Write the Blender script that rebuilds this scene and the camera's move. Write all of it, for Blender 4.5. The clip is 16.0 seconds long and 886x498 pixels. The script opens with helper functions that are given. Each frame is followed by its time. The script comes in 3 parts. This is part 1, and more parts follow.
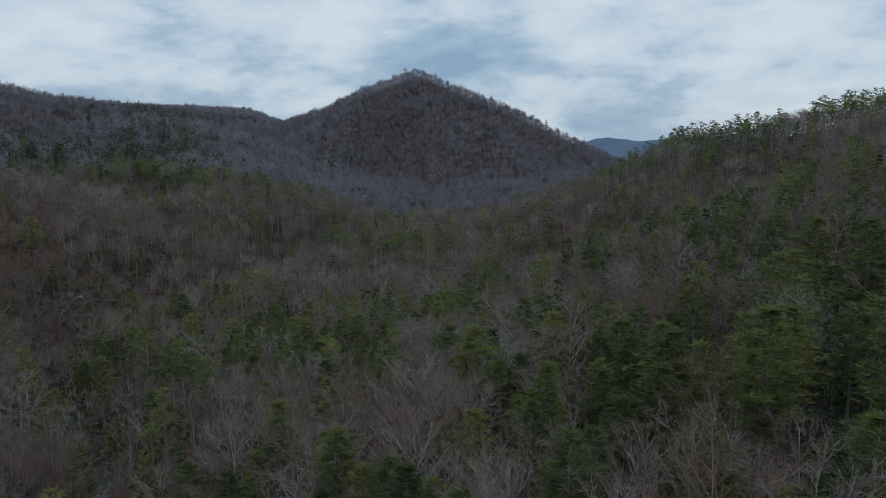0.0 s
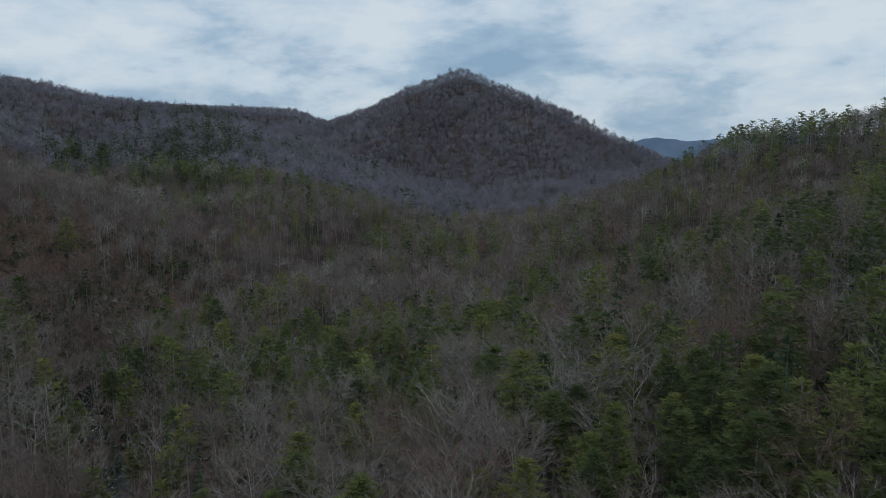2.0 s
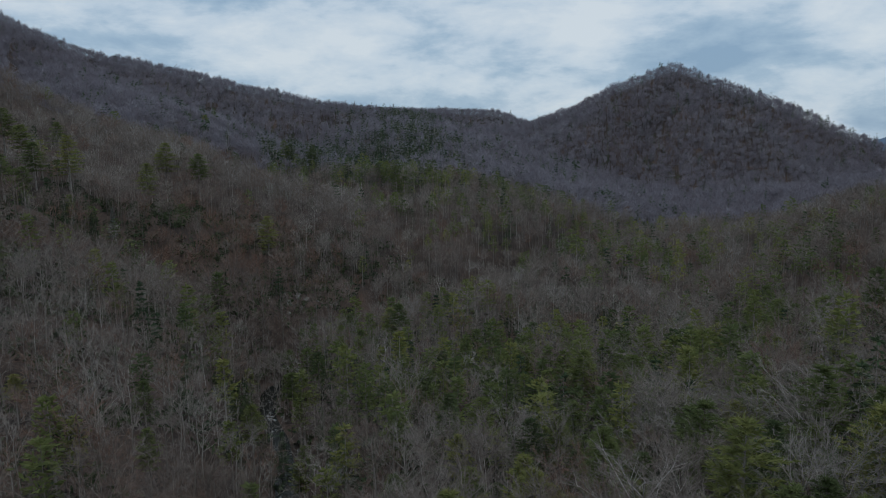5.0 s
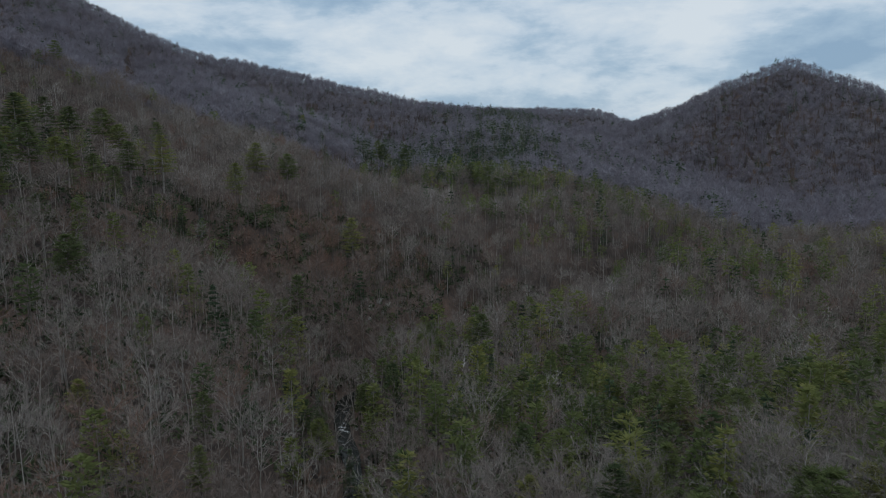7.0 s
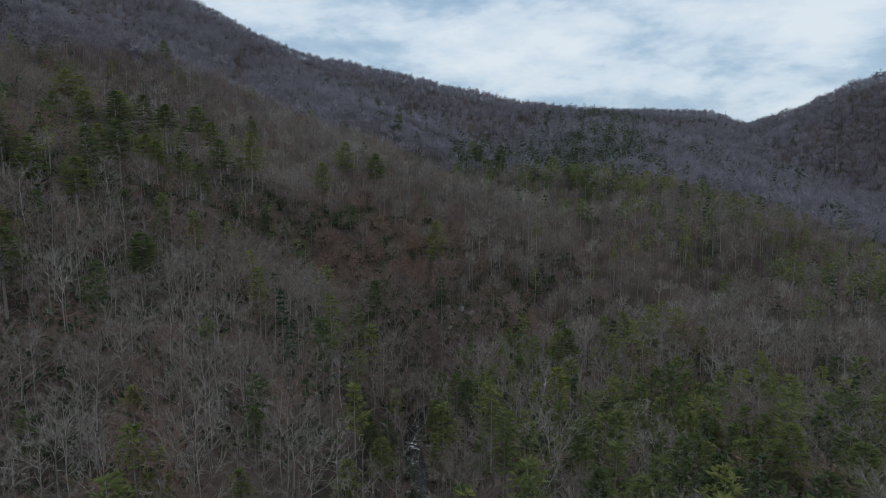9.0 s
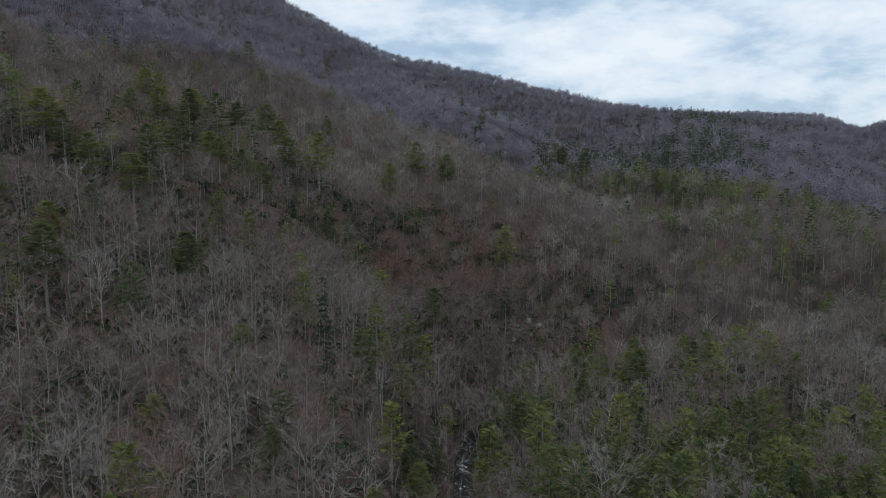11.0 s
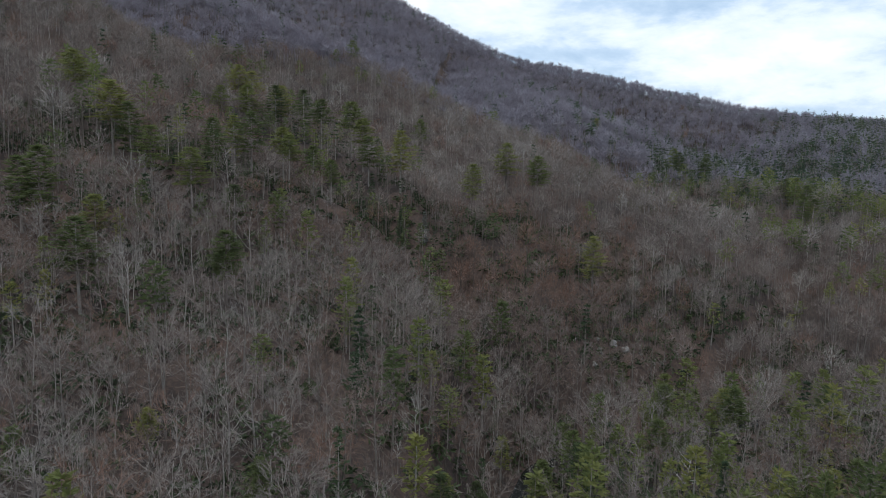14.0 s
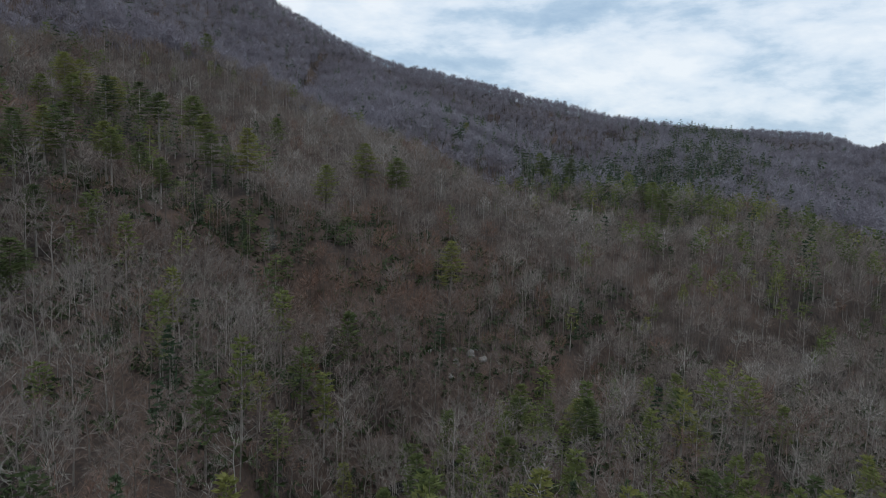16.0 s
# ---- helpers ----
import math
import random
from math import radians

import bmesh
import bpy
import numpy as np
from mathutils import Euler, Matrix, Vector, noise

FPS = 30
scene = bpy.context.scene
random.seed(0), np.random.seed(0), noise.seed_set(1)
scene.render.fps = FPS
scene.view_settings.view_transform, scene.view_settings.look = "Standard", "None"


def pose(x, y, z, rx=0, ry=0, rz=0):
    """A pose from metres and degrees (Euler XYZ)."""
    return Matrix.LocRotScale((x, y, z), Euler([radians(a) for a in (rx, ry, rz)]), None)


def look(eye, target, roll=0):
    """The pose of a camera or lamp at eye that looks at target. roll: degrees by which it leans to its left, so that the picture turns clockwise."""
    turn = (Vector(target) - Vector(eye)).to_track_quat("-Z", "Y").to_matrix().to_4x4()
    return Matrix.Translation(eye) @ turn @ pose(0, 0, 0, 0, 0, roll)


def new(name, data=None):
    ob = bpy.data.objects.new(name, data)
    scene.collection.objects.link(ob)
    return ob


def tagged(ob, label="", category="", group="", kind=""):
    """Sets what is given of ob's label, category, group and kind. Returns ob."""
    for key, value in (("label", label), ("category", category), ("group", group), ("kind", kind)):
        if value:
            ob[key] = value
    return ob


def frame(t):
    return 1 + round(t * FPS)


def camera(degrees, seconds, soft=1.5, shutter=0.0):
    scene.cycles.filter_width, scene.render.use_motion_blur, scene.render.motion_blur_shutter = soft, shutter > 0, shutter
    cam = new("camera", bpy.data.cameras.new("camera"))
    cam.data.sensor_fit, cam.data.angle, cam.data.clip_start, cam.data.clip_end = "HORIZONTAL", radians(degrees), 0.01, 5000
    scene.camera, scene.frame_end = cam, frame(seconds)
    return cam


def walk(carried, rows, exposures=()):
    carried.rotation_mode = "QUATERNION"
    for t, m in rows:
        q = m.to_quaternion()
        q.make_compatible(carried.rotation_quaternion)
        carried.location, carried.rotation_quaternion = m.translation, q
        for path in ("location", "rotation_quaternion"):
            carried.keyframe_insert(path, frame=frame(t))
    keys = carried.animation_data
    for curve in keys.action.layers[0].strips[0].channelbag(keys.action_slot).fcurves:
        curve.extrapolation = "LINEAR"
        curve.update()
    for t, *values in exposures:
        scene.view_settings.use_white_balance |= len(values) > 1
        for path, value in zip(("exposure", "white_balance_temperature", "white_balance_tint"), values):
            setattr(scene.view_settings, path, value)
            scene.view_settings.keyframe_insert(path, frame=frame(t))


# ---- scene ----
cam = camera(62.98, 16.0, soft=0.8)
# seconds, eye x y z, heading (degrees, left positive), pitch, roll
PATH = [
    (0.0, -0.00, -0.00, 100.00, 0.00, -9.12, -0.05),
    (0.5, 0.06, 4.64, 99.73, 0.95, -9.09, -0.10),
    (1.0, 0.01, 9.23, 99.44, 1.85, -9.07, -0.11),
    (1.5, -0.05, 13.68, 99.27, 2.55, -9.08, -0.14),
    (2.0, -0.12, 17.94, 99.12, 3.52, -9.07, -0.19),
    (2.5, -0.16, 22.15, 99.02, 6.59, -9.04, -0.29),
    (3.0, -0.07, 26.28, 98.91, 9.65, -9.02, -0.40),
    (3.5, -0.05, 30.54, 98.57, 12.49, -8.97, -0.50),
    (4.0, -0.13, 34.74, 98.21, 15.13, -8.94, -0.63),
    (6.5, -1.85, 55.11, 97.93, 25.17, -8.76, -0.73),
    (7.0, -2.38, 59.44, 97.98, 27.24, -8.75, -0.66),
    (7.5, -2.94, 63.79, 98.01, 29.28, -8.75, -0.58),
    (8.0, -3.58, 68.05, 98.06, 31.28, -8.73, -0.54),
    (8.5, -4.32, 72.23, 98.12, 33.29, -8.70, -0.33),
    (9.0, -4.97, 76.53, 98.01, 35.27, -8.66, -0.10),
    (11.5, -7.99, 100.79, 96.66, 44.18, -8.42, 0.61),
    (12.0, -8.57, 105.67, 96.28, 45.88, -8.36, 0.79),
    (12.5, -9.30, 110.51, 95.88, 47.53, -8.32, 0.92),
    (13.0, -10.06, 115.33, 95.49, 49.15, -8.27, 1.04),
    (13.5, -11.03, 120.23, 95.24, 50.72, -8.25, 1.15),
    (14.0, -12.02, 125.16, 94.94, 52.30, -8.21, 1.25),
    (14.5, -13.08, 130.12, 94.67, 53.85, -8.18, 1.31),
    (15.0, -14.50, 135.06, 94.20, 54.66, -8.03, 1.70),
    (15.5, -15.30, 140.61, 94.10, 49.78, -7.88, 1.68),
    (16.0, -17.65, 144.32, 93.13, 42.88, -7.52, 1.95),
]


def aim(x, y, z, heading, pitch, roll):
    h, p = radians(heading), radians(pitch)
    way = Vector((-math.sin(h) * math.cos(p), math.cos(h) * math.cos(p), math.sin(p)))
    return look((x, y, z), Vector((x, y, z)) + way * 100, roll)


walk(cam, [(r[0], aim(*r[1:])) for r in PATH], [(0.0, -0.42, 5950, 6), (4.0, -0.47, 5950, 6), (7.0, -0.38, 6050, 7), (9.0, -0.23, 6050, 7), (12.0, 0.07, 6180, 10), (14.5, 0.28, 6180, 11), (16.0, -0.03, 6200, 9)])


# ---- world and light ----
UP = 100.0          # height of the flight's start above the datum
world = bpy.data.worlds.new("overcast_sky")
scene.world = world
world.use_nodes = True
wn, wl = world.node_tree.nodes, world.node_tree.links
wn.clear()


def wmath(op, a, b):
    n = wn.new("ShaderNodeMath")
    n.operation = op
    for i, v in enumerate((a, b)):
        if isinstance(v, (int, float)):
            n.inputs[i].default_value = v
        else:
            wl.new(v, n.inputs[i])
    return n.outputs[0]


def wramp(fac, stops):
    n = wn.new("ShaderNodeValToRGB")
    wl.new(fac, n.inputs[0])
    el = n.color_ramp.elements
    while len(el) < len(stops):
        el.new(0.5)
    for e, (p, c) in zip(el, stops):
        e.position, e.color = p, (*c, 1)
    return n.outputs[0]


coord = wn.new("ShaderNodeTexCoord")
sep = wn.new("ShaderNodeSeparateXYZ")
wl.new(coord.outputs["Generated"], sep.inputs[0])
flat = wn.new("ShaderNodeCombineXYZ")
for k, f in enumerate((1.0, 1.0, 2.5)):
    wl.new(wmath("MULTIPLY", sep.outputs[k], f), flat.inputs[k])


def wnoise(scale, detail, rough, distortion, offset):
    m = wn.new("ShaderNodeMapping")
    m.inputs["Location"].default_value = offset
    wl.new(flat.outputs[0], m.inputs[0])
    n = wn.new("ShaderNodeTexNoise")
    n.inputs["Scale"].default_value = scale
    n.inputs["Detail"].default_value = detail
    n.inputs["Roughness"].default_value = rough
    n.inputs["Distortion"].default_value = distortion
    wl.new(m.outputs[0], n.inputs["Vector"])
    return n.outputs[0]


bulk = wnoise(3.6, 9.0, 0.58, 0.15, (3.1, 1.7, 0.0))
wisps = wnoise(8.0, 8.0, 0.58, 0.2, (7.3, 2.2, 4.0))
cover = wmath("ADD", wmath("MULTIPLY", bulk, 0.60), wmath("MULTIPLY", wisps, 0.40))
cloud = wramp(cover, [(0.37, (0.37, 0.51, 0.67)), (0.45, (0.53, 0.66, 0.79)), (0.51, (0.77, 0.85, 0.93)), (0.59, (0.95, 0.98, 1.0))])
sky = wn.new("ShaderNodeTexSky")
sky.sky_type = "NISHITA"
sky.sun_disc = False
sky.sun_elevation, sky.sun_rotation = radians(75), radians(137)
back_sky, back_cloud, mixed, out = (wn.new(k) for k in ("ShaderNodeBackground", "ShaderNodeBackground", "ShaderNodeMixShader", "ShaderNodeOutputWorld"))
wl.new(sky.outputs[0], back_sky.inputs[0])
back_sky.inputs[1].default_value = 0.10
wl.new(cloud, back_cloud.inputs[0])
back_cloud.inputs[1].default_value = 1.0
mixed.inputs[0].default_value = 0.88
wl.new(back_sky.outputs[0], mixed.inputs[1])
wl.new(back_cloud.outputs[0], mixed.inputs[2])
wl.new(mixed.outputs[0], out.inputs[0])

sun_data = bpy.data.lights.new("sun", "SUN")
sun_data.energy, sun_data.angle, sun_data.color = 1.4, radians(12), (1.0, 0.965, 0.92)
sun = new("sun", sun_data)
sun.matrix_world = look((0, 0, 500), (-70, 75, 500 - 400))


# ---- materials ----
def material(name, rough=0.9):
    m = bpy.data.materials.new(name)
    m.use_nodes = True
    bsdf = m.node_tree.nodes["Principled BSDF"]
    bsdf.inputs["Roughness"].default_value = rough
    bsdf.inputs["Specular IOR Level"].default_value = 0.2
    return m, m.node_tree.nodes, m.node_tree.links, bsdf


def ramp(nodes, links, fac, stops):
    n = nodes.new("ShaderNodeValToRGB")
    links.new(fac, n.inputs[0])
    el = n.color_ramp.elements
    while len(el) < len(stops):
        el.new(0.5)
    for e, (p, c) in zip(el, stops):
        e.position, e.color = p, (*c, 1)
    return n.outputs[0]


def noise_node(nodes, links, scale, detail=4.0, rough=0.55):
    geo = nodes.new("ShaderNodeNewGeometry")
    n = nodes.new("ShaderNodeTexNoise")
    n.inputs["Scale"].default_value, n.inputs["Detail"].default_value, n.inputs["Roughness"].default_value = scale, detail, rough
    links.new(geo.outputs["Position"], n.inputs["Vector"])
    return n.outputs[0]


def add(nodes, links, op, a, b):
    n = nodes.new("ShaderNodeMath")
    n.operation = op
    n.use_clamp = False
    for i, v in enumerate((a, b)):
        if isinstance(v, (int, float)):
            n.inputs[i].default_value = v
        else:
            links.new(v, n.inputs[i])
    return n.outputs[0]


def tree_material(name, stops, rough=0.9, grain=0.25, grain_scale=0.6):
    """Colour by the tree's own tint (attribute for joined woods, object random for single trees) and a patchy grain."""
    m, nodes, links, bsdf = material(name, rough)
    att = nodes.new("ShaderNodeAttribute")
    att.attribute_name = "tint"
    info = nodes.new("ShaderNodeObjectInfo")
    own = add(nodes, links, "FRACT", add(nodes, links, "ADD", att.outputs["Fac"], info.outputs["Random"]), 0.0)
    g = add(nodes, links, "MULTIPLY", add(nodes, links, "SUBTRACT", noise_node(nodes, links, grain_scale, 3.0), 0.5), grain * 2)
    links.new(ramp(nodes, links, add(nodes, links, "ADD", own, g), stops), bsdf.inputs["Base Color"])
    return m


BARK = tree_material("grey_bark", [(0.0, (0.11, 0.092, 0.078)), (0.55, (0.20, 0.178, 0.158)), (0.88, (0.30, 0.276, 0.250)), (1.0, (0.39, 0.37, 0.340))], grain_scale=2.5)
TWIG = tree_material("bare_twigs", [(0.0, (0.178, 0.110, 0.082)), (0.30, (0.166, 0.135, 0.118)), (0.82, (0.208, 0.183, 0.166)), (1.0, (0.275, 0.260, 0.232))], grain=0.18, grain_scale=0.25)
# Twigs of the far slopes: blue haze of distance put into their colour
FAR_TWIG = tree_material("hazy_far_twigs", [(0.0, (0.185, 0.163, 0.186)), (0.4, (0.218, 0.204, 0.233)), (0.8, (0.250, 0.238, 0.270)), (1.0, (0.29, 0.280, 0.308))], grain=0.25, grain_scale=0.05)
PINE_BARK = tree_material("pine_bark", [(0.0, (0.13, 0.105, 0.088)), (1.0, (0.34, 0.31, 0.28))], grain_scale=2.5)
NEEDLE = tree_material("pine_needles", [(0.0, (0.075, 0.100, 0.046)), (0.45, (0.128, 0.154, 0.058)), (0.8, (0.175, 0.192, 0.066)), (1.0, (0.230, 0.232, 0.076))], 0.7, 0.3, 0.5)
# Darkened copy of pine_needles: shade and distance put into the colour
FAR_NEEDLE = tree_material("shaded_far_needles", [(0.0, (0.042, 0.064, 0.044)), (0.6, (0.066, 0.094, 0.057)), (1.0, (0.098, 0.122, 0.062))], 0.75, 0.3, 0.1)
SNAG = tree_material("bleached_dead_wood", [(0.0, (0.42, 0.40, 0.37)), (1.0, (0.58, 0.56, 0.53))], grain_scale=2.0)
HEMLOCK = tree_material("hemlock_needles", [(0.0, (0.036, 0.058, 0.032)), (1.0, (0.066, 0.094, 0.046))], 0.75, 0.3, 0.6)
SHRUB = tree_material("evergreen_shrub_leaves", [(0.0, (0.028, 0.045, 0.022)), (1.0, (0.060, 0.080, 0.034))], 0.6, 0.3, 0.8)
FROST = tree_material("silvery_needles", [(0.0, (0.13, 0.155, 0.14)), (1.0, (0.17, 0.19, 0.17))], 0.8, 0.2, 0.8)
RUST = tree_material("rust_leaves", [(0.0, (0.17, 0.075, 0.025)), (1.0, (0.24, 0.12, 0.035))], 0.8, 0.3, 0.8)


def let_through(m, share):
    """Thin needles and leaves pass part of the light."""
    nodes, links = m.node_tree.nodes, m.node_tree.links
    bsdf, out = nodes["Principled BSDF"], nodes["Material Output"]
    tr, mix = nodes.new("ShaderNodeBsdfTranslucent"), nodes.new("ShaderNodeMixShader")
    links.new(bsdf.inputs["Base Color"].links[0].from_socket, tr.inputs[0])
    mix.inputs[0].default_value = share
    links.new(bsdf.outputs[0], mix.inputs[1])
    links.new(tr.outputs[0], mix.inputs[2])
    links.new(mix.outputs[0], out.inputs["Surface"])


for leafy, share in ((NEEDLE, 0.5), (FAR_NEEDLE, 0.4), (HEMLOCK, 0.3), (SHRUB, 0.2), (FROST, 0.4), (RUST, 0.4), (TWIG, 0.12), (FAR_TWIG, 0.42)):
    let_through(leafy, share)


def litter_material():
    m, nodes, links, bsdf = material("leaf_litter", 0.95)
    big = noise_node(nodes, links, 0.02, 5.0)
    fine = noise_node(nodes, links, 0.9, 6.0, 0.7)
    mix = add(nodes, links, "ADD", add(nodes, links, "MULTIPLY", big, 0.5), add(nodes, links, "MULTIPLY", fine, 0.5))
    # the dark stops hold shade under the crowns, put into the litter's colour
    links.new(ramp(nodes, links, mix, [(0.30, (0.024, 0.020, 0.018)), (0.45, (0.040, 0.032, 0.028)), (0.58, (0.085, 0.059, 0.047)), (0.72, (0.150, 0.103, 0.080))]), bsdf.inputs["Base Color"])
    bump = nodes.new("ShaderNodeBump")
    bump.inputs["Strength"].default_value, bump.inputs["Distance"].default_value = 0.6, 0.5
    links.new(fine, bump.inputs["Height"])
    links.new(bump.outputs[0], bsdf.inputs["Normal"])
    return m


LITTER = litter_material()


def rock_material():
    m, nodes, links, bsdf = material("river_rock", 0.85)
    links.new(ramp(nodes, links, noise_node(nodes, links, 0.8, 6.0, 0.65), [(0.3, (0.09, 0.082, 0.075)), (0.5, (0.20, 0.19, 0.175)), (0.7, (0.31, 0.30, 0.285))]), bsdf.inputs["Base Color"])
    return m


ROCK = rock_material()


def water_material():
    m, nodes, links, bsdf = material("creek_water", 0.12)
    bsdf.inputs["Specular IOR Level"].default_value = 0.3
    foam = ramp(nodes, links, noise_node(nodes, links, 0.22, 10.0, 0.78), [(0.60, (0.012, 0.014, 0.013)), (0.66, (0.65, 0.67, 0.68))])
    links.new(foam, bsdf.inputs["Base Color"])
    bump = nodes.new("ShaderNodeBump")
    bump.inputs["Strength"].default_value, bump.inputs["Distance"].default_value = 0.5, 0.3
    links.new(noise_node(nodes, links, 1.6, 5.0, 0.6), bump.inputs["Height"])
    links.new(bump.outputs[0], bsdf.inputs["Normal"])
    return m


WATER = water_material()


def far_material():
    m, nodes, links, bsdf = material("hazed_distant_wood", 1.0)
    # the blue is aerial haze, put into the base colour of the woods
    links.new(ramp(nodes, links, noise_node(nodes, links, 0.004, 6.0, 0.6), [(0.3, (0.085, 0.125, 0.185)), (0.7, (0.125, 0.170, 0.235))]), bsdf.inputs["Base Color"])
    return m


FAR = far_material()


# ---- the lie of the land ----
LATTICE = np.random.RandomState(5).rand(64, 64)


def hills(x, y, size):
    """Smooth value noise, -1 to 1, with humps about that many metres wide."""
    u, v = np.asarray(x) / size, np.asarray(y) / size
    i, j = np.floor(u).astype(int), np.floor(v).astype(int)
    a, b = u - i, v - j
    a, b = a * a * (3 - 2 * a), b * b * (3 - 2 * b)
    g = lambda p, q: LATTICE[p % 64, q % 64]
    return 2 * ((g(i, j) * (1 - a) + g(i + 1, j) * a) * (1 - b) + (g(i, j + 1) * (1 - a) + g(i + 1, j + 1) * a) * b) - 1


# crests: slope of the flanks, roundness, gully depth, and the line of the crest (x, y, height from the flight's start)
RIDGES = [
    (0.500, 18, 13, [(-430, 1560, 4), (-333, 1480, 8), (-220, 1345, 28), (-132, 1325, 68), (-46, 1335, 101), (47, 1345, 63), (148, 1370, 22), (225, 1390, -12), (330, 1430, -58), (420, 1480, -90)]),
    (0.360, 30, 9, [(-1500, 500, 400), (-1250, 700, 320), (-1088, 850, 224), (-1030, 930, 174), (-940, 1010, 126), (-860, 1045, 111), (-740, 1110, 76), (-600, 1130, 47), (-466, 1140, 25), (-400, 1150, 8), (-320, 1190, -40)]),
    (0.400, 30, 8, [(-900, 1800, 70), (-700, 1740, 52), (-548, 1660, 48), (-450, 1690, 42), (-375, 1740, 10)]),
    (0.385, 40, 6, [(-1050, 260, 200), (-700, 350, 122), (-494, 408, 49), (-390, 415, 2), (-300, 415, -18), (-255, 450, -40), (-215, 535, -70), (-150, 530, -64), (-85, 475, -84)]),
    (0.353, 45, 5, [(-800, 60, 190), (-450, 150, 72), (-335, 172, 8), (-300, 182, 0), (-271, 188, -12), (-250, 182, -26), (-225, 180, -40), (-185, 180, -53), (-140, 170, -70)]),
    (0.362, 30, 5, [(120, -300, 20), (220, 0, 15), (300, 200, 25), (360, 400, 13), (310, 515, 11), (240, 548, -7), (185, 558, -16), (147, 600, -44), (110, 690, -75)]),
    (0.356, 40, 6, [(-900, 860, 110), (-700, 720, 60), (-470, 590, 14), (-370, 625, -22), (-310, 600, -36), (-230, 566, -46), (-195, 530, -58)]),
    (0.319, 40, 6, [(-466, 1140, 25), (-340, 900, -4), (-240, 705, -34), (-200, 590, -51)]),
    (0.420, 25, 6, [(-120, 1325, 55), (-190, 1190, 0), (-185, 1050, -50)]),
    (0.550, 15, 3, [(-460, 240, 34), (-380, 275, 8), (-338, 285, -5), (-312, 298, -12), (-282, 308, -27), (-262, 318, -38)]),
    (0.300, 60, 8, [(700, -200, 90), (800, 400, 80), (760, 900, 40), (640, 1300, -30)]),
]
CREEK = [(-20, 60), (-62, 130), (-97, 192), (-115, 222), (-140, 250), (-152, 270), (-152, 292), (-138, 330), (-124, 375), (-106, 440), (-80, 520), (-50, 620), (-20, 720)]
RAVINE = [(-330, 262), (-292, 273), (-262, 284), (-240, 290), (-212, 284), (-186, 273), (-158, 266)]


def line_distance(x, y, pts):
    """Distance to a polyline and the place along it, as a broken count of its points."""
    best, along = np.full(np.shape(x), 1e9), np.zeros(np.shape(x))
    for n in range(len(pts) - 1):
        ax, ay, bx, by = *pts[n][:2], *pts[n + 1][:2]
        t = np.clip(((x - ax) * (bx - ax) + (y - ay) * (by - ay)) / ((bx - ax) ** 2 + (by - ay) ** 2), 0, 1)
        d = np.hypot(x - ax - t * (bx - ax), y - ay - t * (by - ay))
        along = np.where(d < best, n + t, along)
        best = np.minimum(best, d)
    return best, along


def creek_level(y):
    return -97.5 + 0.022 * np.clip(np.asarray(y) - 250, 0, 900)


def ground_height(x, y):
    x, y = np.asarray(x, float), np.asarray(y, float)
    away = np.hypot(x + 100, y - 500)
    floor = creek_level(y) + 3 + 4 * hills(x, y, 90) - np.clip(away - 1020, 0, 2600) * 0.13
    total = np.exp(floor / 7)
    for slope, rnd, gully, pts in RIDGES:
        d, s = line_distance(x, y, pts)
        crest = np.interp(s, range(len(pts)), [p[2] for p in pts])
        h = crest - slope * (np.sqrt(d * d + rnd * rnd) - rnd)
        h = h + gully * np.clip(d / 90, 0, 1) * (0.7 * hills(x + 31, y, 130) + 0.4 * hills(x, y + 17, 55))
        total = total + np.exp(np.clip(h, -300, 420) / 7)
    z = 7 * np.log(total)
    cut, along = line_distance(x, y, RAVINE)
    z = np.where(cut < 60, np.maximum(z - 13 * np.exp(-((cut / 15) ** 2)) * np.clip(along, 0, 1), creek_level(y) - 1), z)
    d, s = line_distance(x, y, CREEK)
    bed = creek_level(y) - 1.2
    w = np.clip((d - 4) / 22, 0, 1)
    w = w * w * (3 - 2 * w)
    z = np.where(d < 26, bed * (1 - w) + np.maximum(z, bed) * w, z)
    return z + 0.5 * hills(x, y, 9) * np.clip(d / 20, 0, 1) + UP


def mesh_of(name, verts, tris, mats=(), mat_index=None, tint=None, smooth=False):
    me = bpy.data.meshes.new(name)
    verts, tris = np.asarray(verts, np.float32), np.asarray(tris, np.int32)
    me.vertices.add(len(verts))
    me.vertices.foreach_set("co", verts.ravel())
    me.loops.add(tris.size)
    me.loops.foreach_set("vertex_index", tris.ravel())
    me.polygons.add(len(tris))
    me.polygons.foreach_set("loop_start", np.arange(0, tris.size, tris.shape[1], dtype=np.int32))
    for m in mats:
        me.materials.append(m)
    if mat_index is not None:
        me.polygons.foreach_set("material_index", np.asarray(mat_index, np.int32))
    if smooth:
        me.polygons.foreach_set("use_smooth", np.ones(len(tris), bool))
    if tint is not None:
        me.attributes.new("tint", "FLOAT", "POINT").data.foreach_set("value", np.asarray(tint, np.float32))
    me.update(calc_edges=True)
    me.validate()
    return me


def sheet(xs, ys):
    gx, gy = np.meshgrid(xs, ys)
    z = ground_height(gx.ravel(), gy.ravel())
    n, m = len(xs), len(ys)
    i, j = np.meshgrid(np.arange(n - 1), np.arange(m - 1))
    a = (j * n + i).ravel()
    return np.stack([gx.ravel(), gy.ravel(), z], -1), np.stack([a, a + 1, a + n + 1, a + n], -1)


